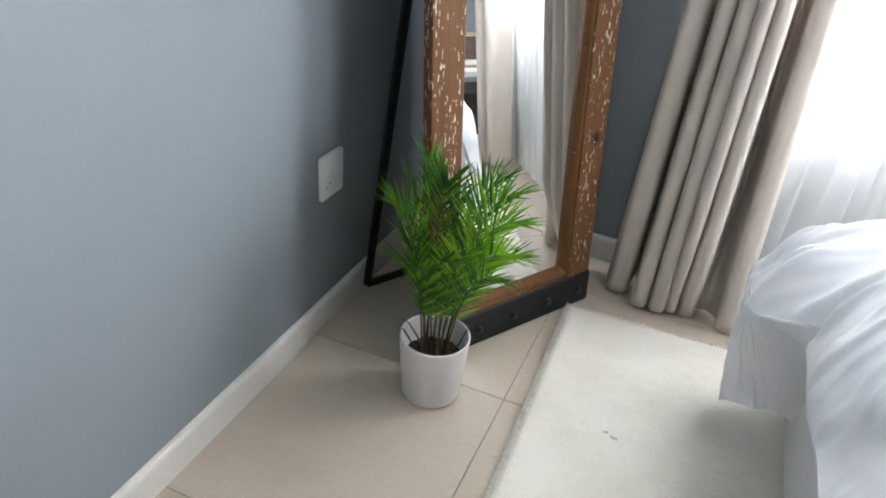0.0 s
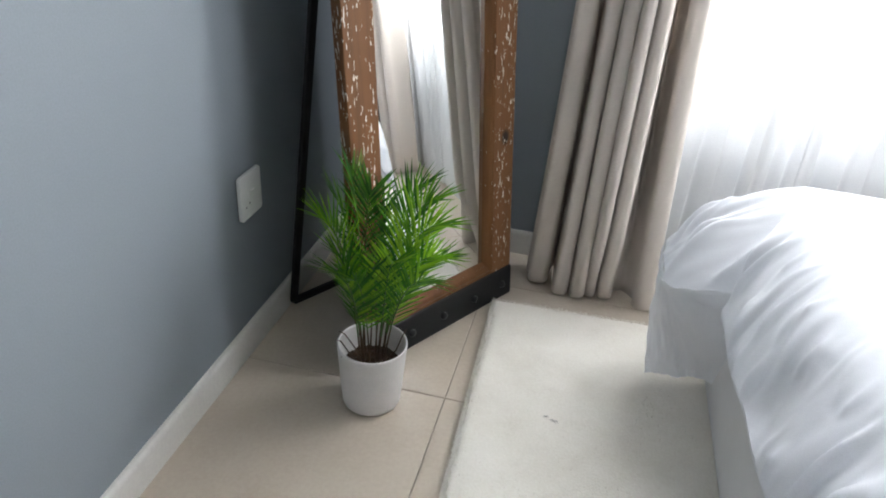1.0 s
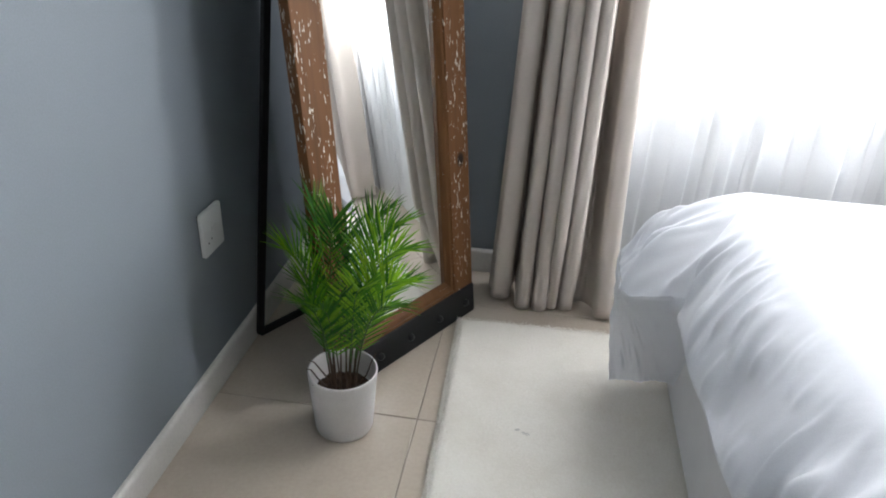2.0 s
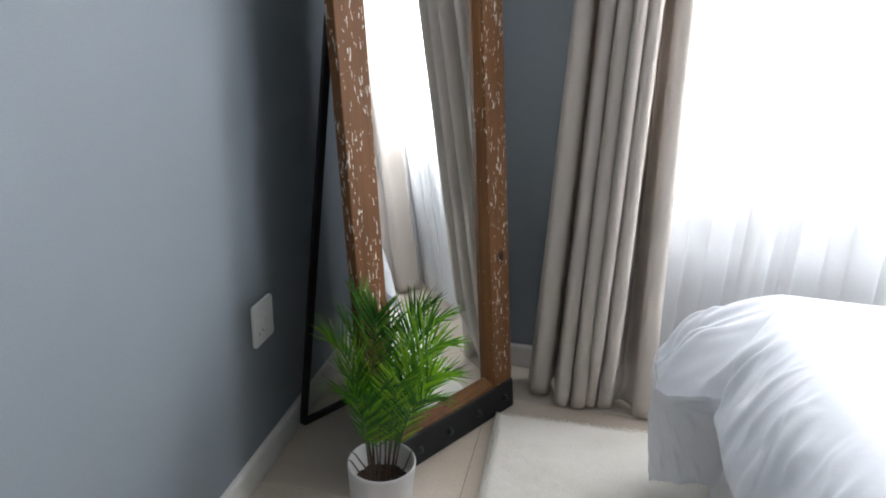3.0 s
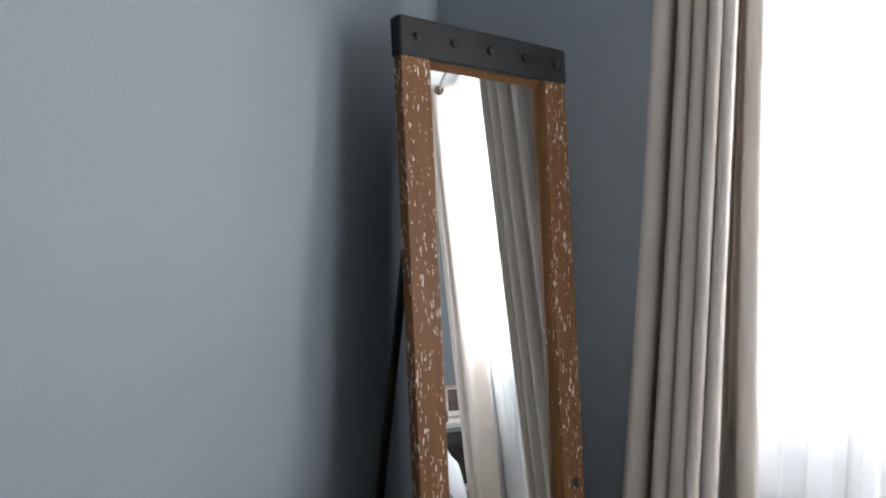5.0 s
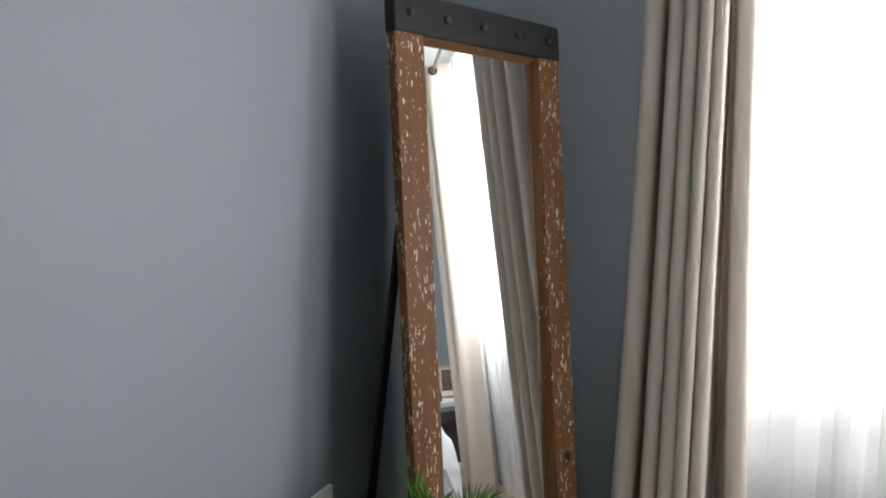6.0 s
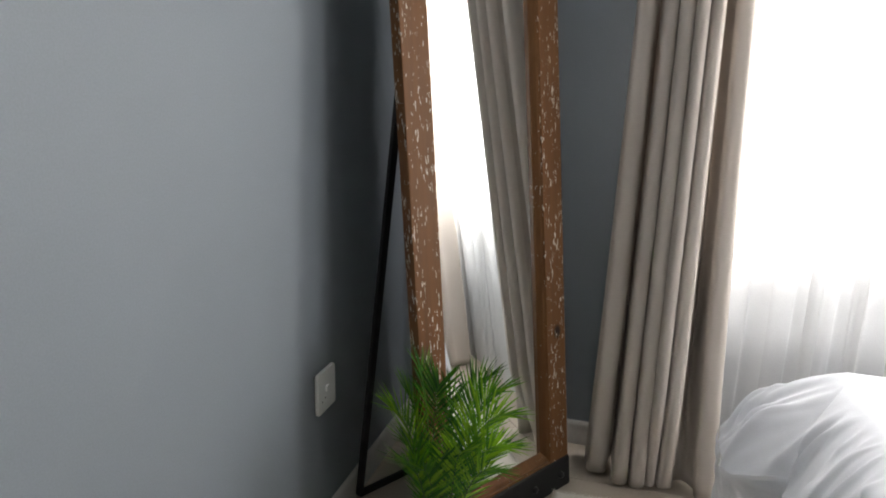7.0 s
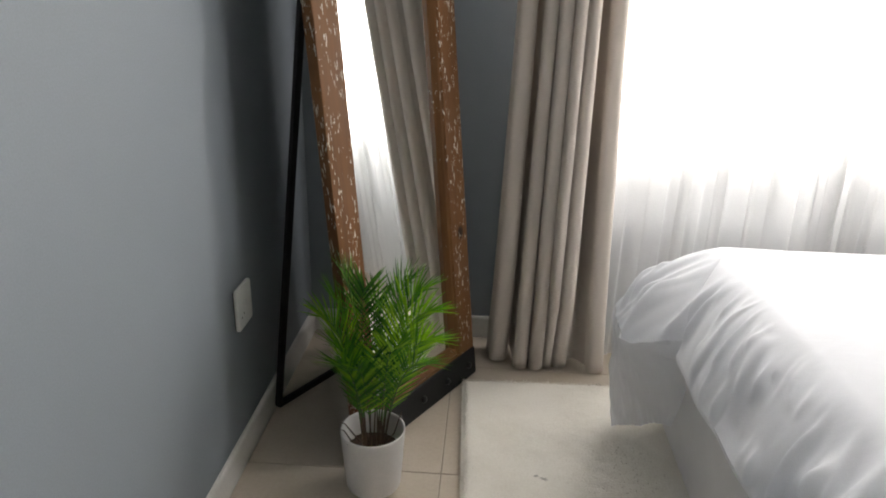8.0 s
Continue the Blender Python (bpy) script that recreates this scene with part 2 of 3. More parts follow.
def add_tube(bm, points, radii, sides=8, caps=True):
    """A round bar along points."""
    pts = [Vector(p) for p in points]
    if isinstance(radii, (int, float)):
        radii = [radii] * len(pts)
    rings = []
    for i, p in enumerate(pts):
        t = (pts[min(i + 1, len(pts) - 1)] - pts[max(i - 1, 0)]).normalized()
        u = t.orthogonal().normalized() if not rings else (u - t * u.dot(t)).normalized()
        w = t.cross(u)
        rings.append([bm.verts.new(p + (u * math.cos(a) + w * math.sin(a)) * radii[i]) for a in (2 * math.pi * k / sides for k in range(sides))])
    for a, b in zip(rings, rings[1:]):
        for k in range(sides):
            bm.faces.new((a[k], a[(k + 1) % sides], b[(k + 1) % sides], b[k]))
    if caps:
        bm.faces.new(rings[0][::-1])
        bm.faces.new(rings[-1])
    return bm


def lathe_bm(profile, sides=64):
    """Turns (radius, z) pairs round the z axis."""
    bm = bmesh.new()
    rings = []
    for r, z in profile:
        rings.append([bm.verts.new((r * math.cos(a), r * math.sin(a), z)) for a in (2 * math.pi * k / sides for k in range(sides))])
    for a, b in zip(rings, rings[1:]):
        for k in range(sides):
            bm.faces.new((a[k], a[(k + 1) % sides], b[(k + 1) % sides], b[k]))
    bm.faces.new(rings[0][::-1])
    bm.faces.new(rings[-1])
    return bm


def grid_bm(rows):
    """A sheet through rows of points."""
    bm = bmesh.new()
    vs = [[bm.verts.new(p) for p in row] for row in rows]
    for a, b in zip(vs, vs[1:]):
        for k in range(len(a) - 1):
            bm.faces.new((a[k], a[k + 1], b[k + 1], b[k]))
    return bm


def fnoise(x, y, z=0.0):
    return noise.noise(Vector((x, y, z)))


def smooth01(t):
    t = max(0.0, min(1.0, t))
    return t * t * (3 - 2 * t)


# ---- the room's shell ----
T = 0.2


def wall(name, boxes, label, paint=WALL):
    bm = bmesh.new()
    for b in boxes:
        add_box(bm, *b)
    return tagged(link_mesh(name, bm, paint), label, "wall", kind="structure")


wall("wall_west", [(-T, 0, ROOM_Y - T, T, 0, ROOM_Z)], "smooth blue-grey painted bedroom wall")
wall("wall_north", [(0, WIN_X0, 0, T, 0, ROOM_Z), (WIN_X1, ROOM_X + T, 0, T, 0, ROOM_Z),
                    (WIN_X0, WIN_X1, 0, T, 0, WIN_Z0), (WIN_X0, WIN_X1, 0, T, WIN_Z1, ROOM_Z)], "blue-grey painted wall with a wide window opening")
# the gap in this wall is cut only for the added fill light
wall("wall_east", [(ROOM_X, ROOM_X + T, FILL_Y1, 0, 0, ROOM_Z), (ROOM_X, ROOM_X + T, ROOM_Y, FILL_Y0, 0, ROOM_Z),
                   (ROOM_X, ROOM_X + T, FILL_Y0, FILL_Y1, FILL_Z1, ROOM_Z)], "blue-grey painted bedroom wall")
# out of view: serves as a reflector for the surfaces facing south
wall("wall_south", [(0, ROOM_X + T, ROOM_Y - T, ROOM_Y, 0, ROOM_Z)], "unseen bedroom wall, made pale to bounce fill light", BOUNCE)
tagged(link_mesh("ceiling", box_bm(-T, ROOM_X + T, ROOM_Y - T, T, ROOM_Z, ROOM_Z + 0.15), CEILING), "flat white painted ceiling", "ceiling", kind="structure")
floor = tagged(link_mesh("floor", box_bm(-T, ROOM_X + T, ROOM_Y - T, T, -0.15, -0.0025), GROUT), "beige porcelain tile floor with thin dark joints", "floor", kind="structure")


def baseboard(name, a, b, inward):
    """A skirting board with a rounded top from a to b, its face turned inward."""
    a, b, n = Vector(a), Vector(b), Vector(inward)
    profile = [(0, 0), (0.015, 0), (0.015, 0.070), (0.0145, 0.078), (0.012, 0.084), (0.008, 0.0875), (0, 0.088)]
    bm = bmesh.new()
    ends = [[bm.verts.new(p + n * d + Vector((0, 0, z))) for d, z in profile] for p in (a, b)]
    for k in range(len(profile)):
        j = (k + 1) % len(profile)
        bm.faces.new((ends[0][k], ends[0][j], ends[1][j], ends[1][k]))
    bm.faces.new(ends[0][::-1])
    bm.faces.new(ends[1])
    bmesh.ops.recalc_face_normals(bm, faces=bm.faces)
    return tagged(link_mesh(name, bm, TRIM), "white painted skirting board along the wall", "skirting board", kind="structure")


baseboard("baseboard", (0, ROOM_Y, 0), (0, 0, 0), (1, 0, 0))
baseboard("baseboard", (0.015, 0, 0), (ROOM_X, 0, 0), (0, -1, 0))
baseboard("baseboard", (ROOM_X, FILL_Y1, 0), (ROOM_X, -0.015, 0), (-1, 0, 0))


def window():
    w = thing("window_1", (0, 0, 0), "white framed window glowing with overcast daylight", "window", kind="structure")
    y0, y1, f = 0.09, 0.14, 0.05
    part("window_frame", box_bm(WIN_X0, WIN_X0 + f, y0, y1, WIN_Z0, WIN_Z1, bevel=0.004), WINDOW_FRAME, w)
    part("window_frame", box_bm(WIN_X1 - f, WIN_X1, y0, y1, WIN_Z0, WIN_Z1, bevel=0.004), WINDOW_FRAME, w)
    part("window_frame", box_bm(WIN_X0 + f, WIN_X1 - f, y0, y1, WIN_Z0, WIN_Z0 + f, bevel=0.004), WINDOW_FRAME, w)
    part("window_frame", box_bm(WIN_X0 + f, WIN_X1 - f, y0, y1, WIN_Z1 - f, WIN_Z1, bevel=0.004), WINDOW_FRAME, w)
    # unseen bar between the glowing upper pane and the added lower one
    part("transom", box_bm(WIN_X0 + f, WIN_X1 - f, y0, y1, ADDED_TRANSOM_Z - f / 2, ADDED_TRANSOM_Z + f / 2, bevel=0.004), WINDOW_FRAME, w)
    for z0, z1 in ((WIN_Z0 + f, ADDED_TRANSOM_Z - f / 2), (ADDED_TRANSOM_Z + f / 2, WIN_Z1 - f)):
        pane = part("pane", box_bm(WIN_X0 + f, WIN_X1 - f, 0.112, 0.118, z0, z1), GLASS, w)
        pane.visible_shadow = False
    part("window_sill", box_bm(WIN_X0, WIN_X1, -0.012, 0.09, WIN_Z0 - 0.02, WIN_Z0 + 0.004, bevel=0.004), WINDOW_FRAME, w)


window()


# frame and pane round the added east fill light, never in view
def fill_opening():
    d = thing("fill_opening_1", (0, 0, 0), "unseen glazed opening added for fill light from the east", "door", kind="structure")
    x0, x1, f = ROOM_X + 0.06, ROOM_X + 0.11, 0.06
    part("door_frame", box_bm(x0, x1, FILL_Y0, FILL_Y0 + f, 0, FILL_Z1, bevel=0.004), WINDOW_FRAME, d)
    part("door_frame", box_bm(x0, x1, FILL_Y1 - f, FILL_Y1, 0, FILL_Z1, bevel=0.004), WINDOW_FRAME, d)
    part("door_frame", box_bm(x0, x1, FILL_Y0 + f, FILL_Y1 - f, FILL_Z1 - f, FILL_Z1, bevel=0.004), WINDOW_FRAME, d)
    part("door_frame", box_bm(x0, x1, FILL_Y0 + f, FILL_Y1 - f, 0, f, bevel=0.004), WINDOW_FRAME, d)
    pane = part("pane", box_bm(x0 + 0.022, x0 + 0.028, FILL_Y0 + f, FILL_Y1 - f, f, FILL_Z1 - f), GLASS, d)
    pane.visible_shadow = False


fill_opening()


# ---- standing mirror ----
MW, MH, STRAP = 0.615, 1.847, 0.105
MIRROR = pose(0.653, -0.280, 0, 0, 0, 59.67) @ pose(0, 0, 0, -5.86, 0, 0)


def standing_mirror():
    """Local axes: x along the frame from its right edge (0) to its left (-MW), y to the back, z up the frame."""
    m = thing("standing_mirror", MIRROR, "tall distressed brown wooden floor mirror with black iron straps", "mirror")
    th, stile, m_w = 0.036, 0.092, 0.015
    part("stile", box_bm(-stile, 0, 0, th, 0.02, MH - 0.02, bevel=0.003, segments=2), WOOD, m, "brown wood with flaked white paint and a dark knot")
    part("stile", box_bm(-MW, -MW + stile, 0, th, 0.02, MH - 0.02, bevel=0.003, segments=2), WOOD, m, "brown wood with flaked white paint")
    top, bottom = 1.750, 0.111
    part("rail", box_bm(-MW + stile, -stile, 0.001, th, top, MH - 0.02, bevel=0.002), WOOD_INNER, m)
    part("rail", box_bm(-MW + stile, -stile, 0.001, th, 0.02, bottom, bevel=0.002), WOOD_INNER, m)
    x0, x1 = -MW + stile, -stile
    outer = [(x0, bottom), (x1, bottom), (x1, top), (x0, top)]
    inner = [(x0 + m_w, bottom + 0.028), (x1 - m_w, bottom + 0.028), (x1 - m_w, top - 0.024), (x0 + m_w, top - 0.024)]
    for k in range(4):
        # a mitred bead that slopes from the frame's face back to the glass, with a small quirk along its outer edge
        j = (k + 1) % 4
        bm = bmesh.new()
        ring = []
        for (ox, oz), (ix, iz) in ((outer[k], inner[k]), (outer[j], inner[j])):
            at = [(0.0, th), (0.0, 0.007), (0.12, 0.0045), (0.45, 0.009), (0.85, 0.0235), (1.0, 0.027), (1.0, th)]
            ring.append([bm.verts.new((ox + (ix - ox) * f, y, oz + (iz - oz) * f)) for f, y in at])
        for a, b in zip(range(7), [1, 2, 3, 4, 5, 6, 0]):
            bm.faces.new((ring[0][a], ring[0][b], ring[1][b], ring[1][a]))
        bm.faces.new(ring[0])
        bm.faces.new(ring[1])
        bmesh.ops.recalc_face_normals(bm, faces=bm.faces)
        part("moulding", bm, WOOD_INNER, m)
    part("mirror_glass", box_bm(x0 + m_w - 0.004, x1 - m_w + 0.004, 0.029, 0.033, bottom + 0.024, top - 0.020), SILVER, m, "clear silvered mirror glass")
    part("backboard", box_bm(-MW + 0.02, -0.02, th, th + 0.006, 0.05, MH - 0.05), BLACK, m, "dark backing board")
    for k, (z0, z1) in enumerate(((0.0, STRAP), (MH - STRAP, MH))):
        bm = box_bm(-MW - 0.004, 0.004, -0.005, th + 0.004, z0, z1, bevel=0.008, segments=3)
        strap = part("iron_strap", bm, BLACK, m, "black iron strap with bolt heads")
        for u in (0.047, 0.179, 0.314, 0.444, 0.566):
            b = lathe_bm([(0.0115, 0), (0.0115, 0.004), (0.0100, 0.0075), (0.006, 0.0095), (0.001, 0.010)], 6 if k else 12)
            bmesh.ops.transform(b, matrix=pose(-u, -0.0048, (z0 + z1) / 2 + (0.001 if k else -0.002), 90, 0, 0) @ pose(0, 0, 0, 0, 0, 1300 * u), verts=b.verts)
            part("bolt", b, BOLT, strap)
    # easel at the back: two tube legs and a floor bar
    back = m.matrix_world.inverted()
    axis = Vector((math.cos(radians(59.67)), math.sin(radians(59.67)), 0))
    rear = Vector((-axis.y, axis.x, 0))
    base = Vector((0.653, -0.280, 0))

    def foot(u):
        return base - axis * u + rear * 0.398 + Vector((0, 0, 0.011))

    hinge_h = 1.36
    ends = []

    def bar(a, b, wide, deep):
        """A flat steel bar from a to b, wide across the frame and deep to the back."""
        bm = box_bm(-wide / 2, wide / 2, -deep / 2, deep / 2, 0, (b - a).length, bevel=0.002, segments=2)
        z = (b - a).normalized()
        x = (Vector((1, 0, 0)) - z * z.x) if abs(z.x) < 0.7 else (Vector((0, 0, 1)) - z * z.z)
        x.normalize()
        y = z.cross(x)
        bmesh.ops.transform(bm, matrix=Matrix.Translation(a) @ Matrix((x, y, z)).transposed().to_4x4(), verts=bm.verts)
        return bm

    for u in (0.566, 0.06):
        a, b = back @ foot(u), Vector((-u, th + 0.02, hinge_h))
        part("easel_leg", bar(a, b, 0.022, 0.014), BLACK, m, "flat black metal leg")
        ends.append(a)
    part("easel_bar", bar(ends[0], ends[1], 0.022, 0.014), BLACK, m, "black metal floor bar")
    part("hinge_bar", bar(Vector((-0.59, th + 0.02, hinge_h)), Vector((-0.04, th + 0.02, hinge_h)), 0.018, 0.014), BLACK, m)


standing_mirror()


# ---- potted palm ----
def potted_palm():
    cx, cy = 0.389, -0.903
    p = thing("potted_palm", (cx, cy, 0), "small green artificial areca palm in a white pot", "potted plant")
    profile = [(0.0665, 0.0), (0.0715, 0.003), (0.0745, 0.010), (0.078, 0.05), (0.0825, 0.11), (0.0865, 0.165), (0.0875, 0.178), (0.0870, 0.1815),
               (0.0850, 0.183), (0.0830, 0.1815), (0.0822, 0.176), (0.079, 0.13), (0.0765, 0.10)]
    part("pot", lathe_bm(profile, 72), CERAMIC, p, "plain matt white tapered pot", smooth=True)
    bm = bmesh.new()
    bmesh.ops.create_icosphere(bm, subdivisions=5, radius=1)
    for v in bm.verts:
        n = 0.22 * fnoise(v.co.x * 5, v.co.y * 5, v.co.z * 5) + 0.10 * fnoise(v.co.x * 14, v.co.y * 14, 3)
        v.co = Vector((v.co.x * 0.074, v.co.y * 0.074, 0.112 + v.co.z * 0.014 * (1 + n) + n * 0.03))
    part("soil", bm, SOIL, p, "brown moss and fibre", smooth=True)
    rng = random.Random(11)
    # azimuth, reach, height of the tip, size, twist of the blade round its stem, lit to shaded leaf tint
    lit_tint, green, shaded_tint = (LEAF_LIT, "feathery palm frond tinted yellow-green as if lit"), (LEAF, "feathery green palm frond"), (LEAF_SHADED, "feathery palm frond tinted dark green as if in shade")
    fronds = [(190, 0.118, 0.545, 1.0, 55, lit_tint), (208, 0.085, 0.47, 0.9, 45, green), (150, 0.085, 0.635, 1.0, 40, shaded_tint), (172, 0.10, 0.585, 0.95, 50, green),
              (118, 0.05, 0.60, 0.9, 20, shaded_tint), (285, 0.05, 0.455, 0.85, 0, shaded_tint), (250, 0.075, 0.43, 0.85, 15, green), (30, 0.10, 0.625, 0.95, 55, shaded_tint),
              (15, 0.12, 0.605, 1.0, 60, green), (5, 0.142, 0.56, 1.0, 60, lit_tint), (350, 0.15, 0.50, 0.95, 55, lit_tint), (338, 0.150, 0.45, 0.85, 45, green),
              (22, 0.165, 0.45, 0.85, 55, shaded_tint), (226, 0.10, 0.44, 0.85, 30, green), (318, 0.085, 0.485, 0.85, 20, lit_tint), (80, 0.06, 0.565, 0.9, 10, shaded_tint),
              (58, 0.08, 0.51, 0.8, 30, shaded_tint), (160, 0.115, 0.49, 0.85, 50, green), (12, 0.09, 0.46, 0.85, 45, shaded_tint)]
    for az, reach, tip_z, size, twist, (leaf, words) in fronds:
        a = radians(az)
        d = Vector((math.cos(a), math.sin(a), 0))
        root = Vector((math.cos(a + 0.5) * 0.022 + rng.uniform(-0.008, 0.008), math.sin(a + 0.5) * 0.022 + rng.uniform(-0.008, 0.008), 0.105))
        tip = d * reach + Vector((0, 0, tip_z - 0.032))
        ctrl = root + d * reach * 0.26 + Vector((0, 0, (tip_z - 0.1) * 0.86))

        def at(t):
            return root * (1 - t) ** 2 + ctrl * (2 * t * (1 - t)) + tip * t * t

        bm = bmesh.new()
        pts = [at(k / 16) for k in range(17)]
        add_tube(bm, pts, [0.0026 - 0.0020 * k / 16 for k in range(17)], 6)
        for face in bm.faces:
            face.material_index = 1 if face.calc_center_median().z > 0.225 else 0
        stem = part("stem", bm, STEM, p, "thin stem, brown below and green above")
        stem.data.materials.append(RACHIS)
        bm = bmesh.new()
        start = 0.28
        pairs = 24
        for k in range(pairs):
            f = k / (pairs - 1)
            t = start + (0.985 - start) * f
            o = at(t)
            tan = (at(min(1, t + 0.01)) - at(t - 0.01)).normalized()
            side = tan.cross(Vector((0, 0, 1)))
            side = side.normalized() if side.length > 0.05 else Vector((-d.y, d.x, 0))
            up = side.cross(tan).normalized()
            tw = radians(twist) * (1 if d.x > 0 else -1)
            side, up = side * math.cos(tw) + up * math.sin(tw), up * math.cos(tw) - side * math.sin(tw)
            length = size * (0.046 + 0.078 * math.sin(math.pi * (0.07 + 0.77 * f)) ** 0.9) * (0.72 if k == pairs - 1 else 1)
            for sgn in (1, -1):
                ang = radians(rng.uniform(46, 54) - 22 * f)
                way = (tan * math.cos(ang) + side * (sgn * math.sin(ang)) + up * rng.uniform(0.02, 0.22)).normalized()
                leng = length * rng.uniform(0.94, 1.06)
                wid = 0.0030 * size * rng.uniform(0.85, 1.15)
                flat = way.cross(up).normalized()
                lift = flat.cross(way).normalized()
                droop = rng.uniform(0.02, 0.13)
                rows = []
                for q, w in ((0, 0.45), (0.22, 1.0), (0.5, 0.95), (0.78, 0.6), (1.0, 0.06)):
                    c = o + way * (leng * q) - Vector((0, 0, 1)) * (leng * droop * q * q)
                    rows.append((bm.verts.new(c + flat * wid * w + lift * wid * 0.4 * w), bm.verts.new(c), bm.verts.new(c - flat * wid * w + lift * wid * 0.4 * w)))
                for r0, r1 in zip(rows, rows[1:]):
                    bm.faces.new((r0[0], r0[1], r1[1], r1[0]))
                    bm.faces.new((r0[1], r0[2], r1[2], r1[1]))
        part("frond", bm, leaf, stem, words, smooth=True)
    # a few dry fibres bent over the rim
    for az, top in ((190, 0.198), (215, 0.175), (20, 0.20), (160, 0.19)):
        a = radians(az)
        bm = bmesh.new()
        r = [(0.03, 0.115), (0.06, 0.15), (0.078, top - 0.01), (0.09, top)]
        add_tube(bm, [(x * math.cos(a + 0.1 * k), x * math.sin(a + 0.1 * k), z) for k, (x, z) in enumerate(r)], [0.0022, 0.002, 0.0016, 0.0008], 6)
        part("fibre", bm, STEM, p, "dry brown fibre")


potted_palm()


# ---- wall socket ----
def wall_socket():
    """Plate of 110 x 121 mm; its face looks along +x."""
    s = thing("wall_socket", (0.0, -0.7605, 0.459), "white plastic wall socket with a small switch", "socket")
    bm = box_bm(0.004, 0.0135, -0.055, 0.055, -0.0605, 0.0605)
    edges = [e for e in bm.edges if abs(e.verts[0].co.x - e.verts[1].co.x) > 0.005]
    bmesh.ops.bevel(bm, geom=edges, offset=0.010, segments=5, profile=0.5, affect="EDGES")
    front = [e for e in bm.edges if all(v.co.x > 0.013 for v in e.verts)]
    bmesh.ops.bevel(bm, geom=front, offset=0.003, segments=3, profile=0.5, affect="EDGES")
    part("plate", bm, PLASTIC, s)
    # a dark slab gives the gap between plate and wall its shadow
    part("back_box", box_bm(0.0, 0.004, -0.050, 0.0515, -0.055, 0.055), DARK, s, "dark slab standing in for the shadow behind the plate")
    part("switch", box_bm(0.0134, 0.0175, -0.010, 0.012, -0.002, 0.014, bevel=0.0018, segments=2), PLASTIC, s)
    # no holes are cut: dark discs on the plate paint their shaded depth
    for y, z in ((-0.030, -0.026), (-0.012, -0.020)):
        b = lathe_bm([(0.0026, 0), (0.0026, 0.0004), (0.0022, 0.0006)], 14)
        bmesh.ops.transform(b, matrix=pose(0.0135, y, z, 0, 90, 0), verts=b.verts)
        part("socket_hole", b, DARK, s, "dark disc standing in for a round hole")


wall_socket()


# ---- rug ----
def rug():
    x0, x1, y0, y1 = 0.0, 1.3, -2.65, 0.0
    r = thing("rug", pose(0.613, -0.364, 0, 0, 0, 1.9), "thick off-white fluffy rug beside and under the bed", "rug")
    step = 0.012
    nx, ny = int((x1 - x0) / step), int((y1 - y0) / step)
    rows = []
    for j in range(ny + 1):
        row = []
        for i in range(nx + 1):
            x, y = x0 + (x1 - x0) * i / nx, y0 + (y1 - y0) * j / ny
            edge = min(x - x0, x1 - x, y - y0, y1 - y)
            h = 0.024 * (1 - (1 - min(1, edge / 0.022)) ** 2)
            wob = 0.004 * fnoise(x * 40, y * 40) if edge < 0.03 else 0
            z = 0.002 + h + 0.0042 * fnoise(x * 7, y * 7, 1) + 0.0018 * fnoise(x * 45, y * 45, 2) * min(1, edge / 0.03)
            row.append((x + wob, y + wob * 0.7, max(0.0015, z)))
        rows.append(row)
    part("rug_body", grid_bm(rows), RUG, r, smooth=True)
    # loose tufts: dense along the two free edges, sparse over the top
    rng = random.Random(5)
    verts, faces = [], []

    def blade(x, y, z, dx, dy, dz, w):
        n = len(verts)
        s = Vector((-dy, dx, 0))
        s = s.normalized() * w if s.length > 1e-5 else Vector((w, 0, 0))
        verts.extend([(x - s.x, y - s.y, z), (x + s.x, y + s.y, z), (x + dx, y + dy, z + dz)])
        faces.append((n, n + 1, n + 2))

    for _ in range(9000):
        y = rng.uniform(-1.9, y1)
        blade(x0 + rng.uniform(-0.001, 0.012), y, rng.uniform(0.004, 0.02), -rng.uniform(0.001, 0.006), rng.uniform(-0.005, 0.005), rng.uniform(-0.005, 0.006), 0.0016)
    for _ in range(5000):
        x = rng.uniform(x0, x1)
        blade(x, y1 - rng.uniform(-0.001, 0.012), rng.uniform(0.004, 0.02), rng.uniform(-0.005, 0.005), rng.uniform(0.001, 0.006), rng.uniform(-0.005, 0.006), 0.0016)
    for _ in range(9000):
        x, y = rng.uniform(x0 + 0.01, 0.8), rng.uniform(-1.4, y1 - 0.01)
        blade(x, y, 0.022, rng.uniform(-0.007, 0.007), rng.uniform(-0.007, 0.007), rng.uniform(0.004, 0.008), 0.0014)
    me = bpy.data.meshes.new("tufts")
    me.from_pydata(verts, [], faces)
    me.materials.append(RUG)
    tufts = new("fringe", me)
    tufts.parent = r
    tufts["kind"] = "stuff"


rug()


def lint(place, turn, size):
    """A few thin grey strands for a small mark on the rug."""
    bm = bmesh.new()
    for k, (dx, dy) in enumerate(((0, 0), (0.3, 0.25), (-0.35, 0.2))):
        add_tube(bm, [((dx - 0.5) * size, dy * size, 0.001), (dx * size, (dy + 0.12) * size, 0.004), ((dx + 0.45) * size, (dy - 0.1) * size, 0.001)], [0.0005, 0.0014, 0.0005], 6)
    ob = link_mesh("lint", bm, RUG_MARK, smooth=True)
    ob.matrix_world = Matrix.Translation(place) @ pose(0, 0, 0, 0, 0, turn)
    tagged(ob, "small grey mark on the rug", "lint", group="scraps on the rug")


lint((0.858, -0.880, 0.0265), -15, 0.015)
lint((0.838, -0.868, 0.0265), 20, 0.009)


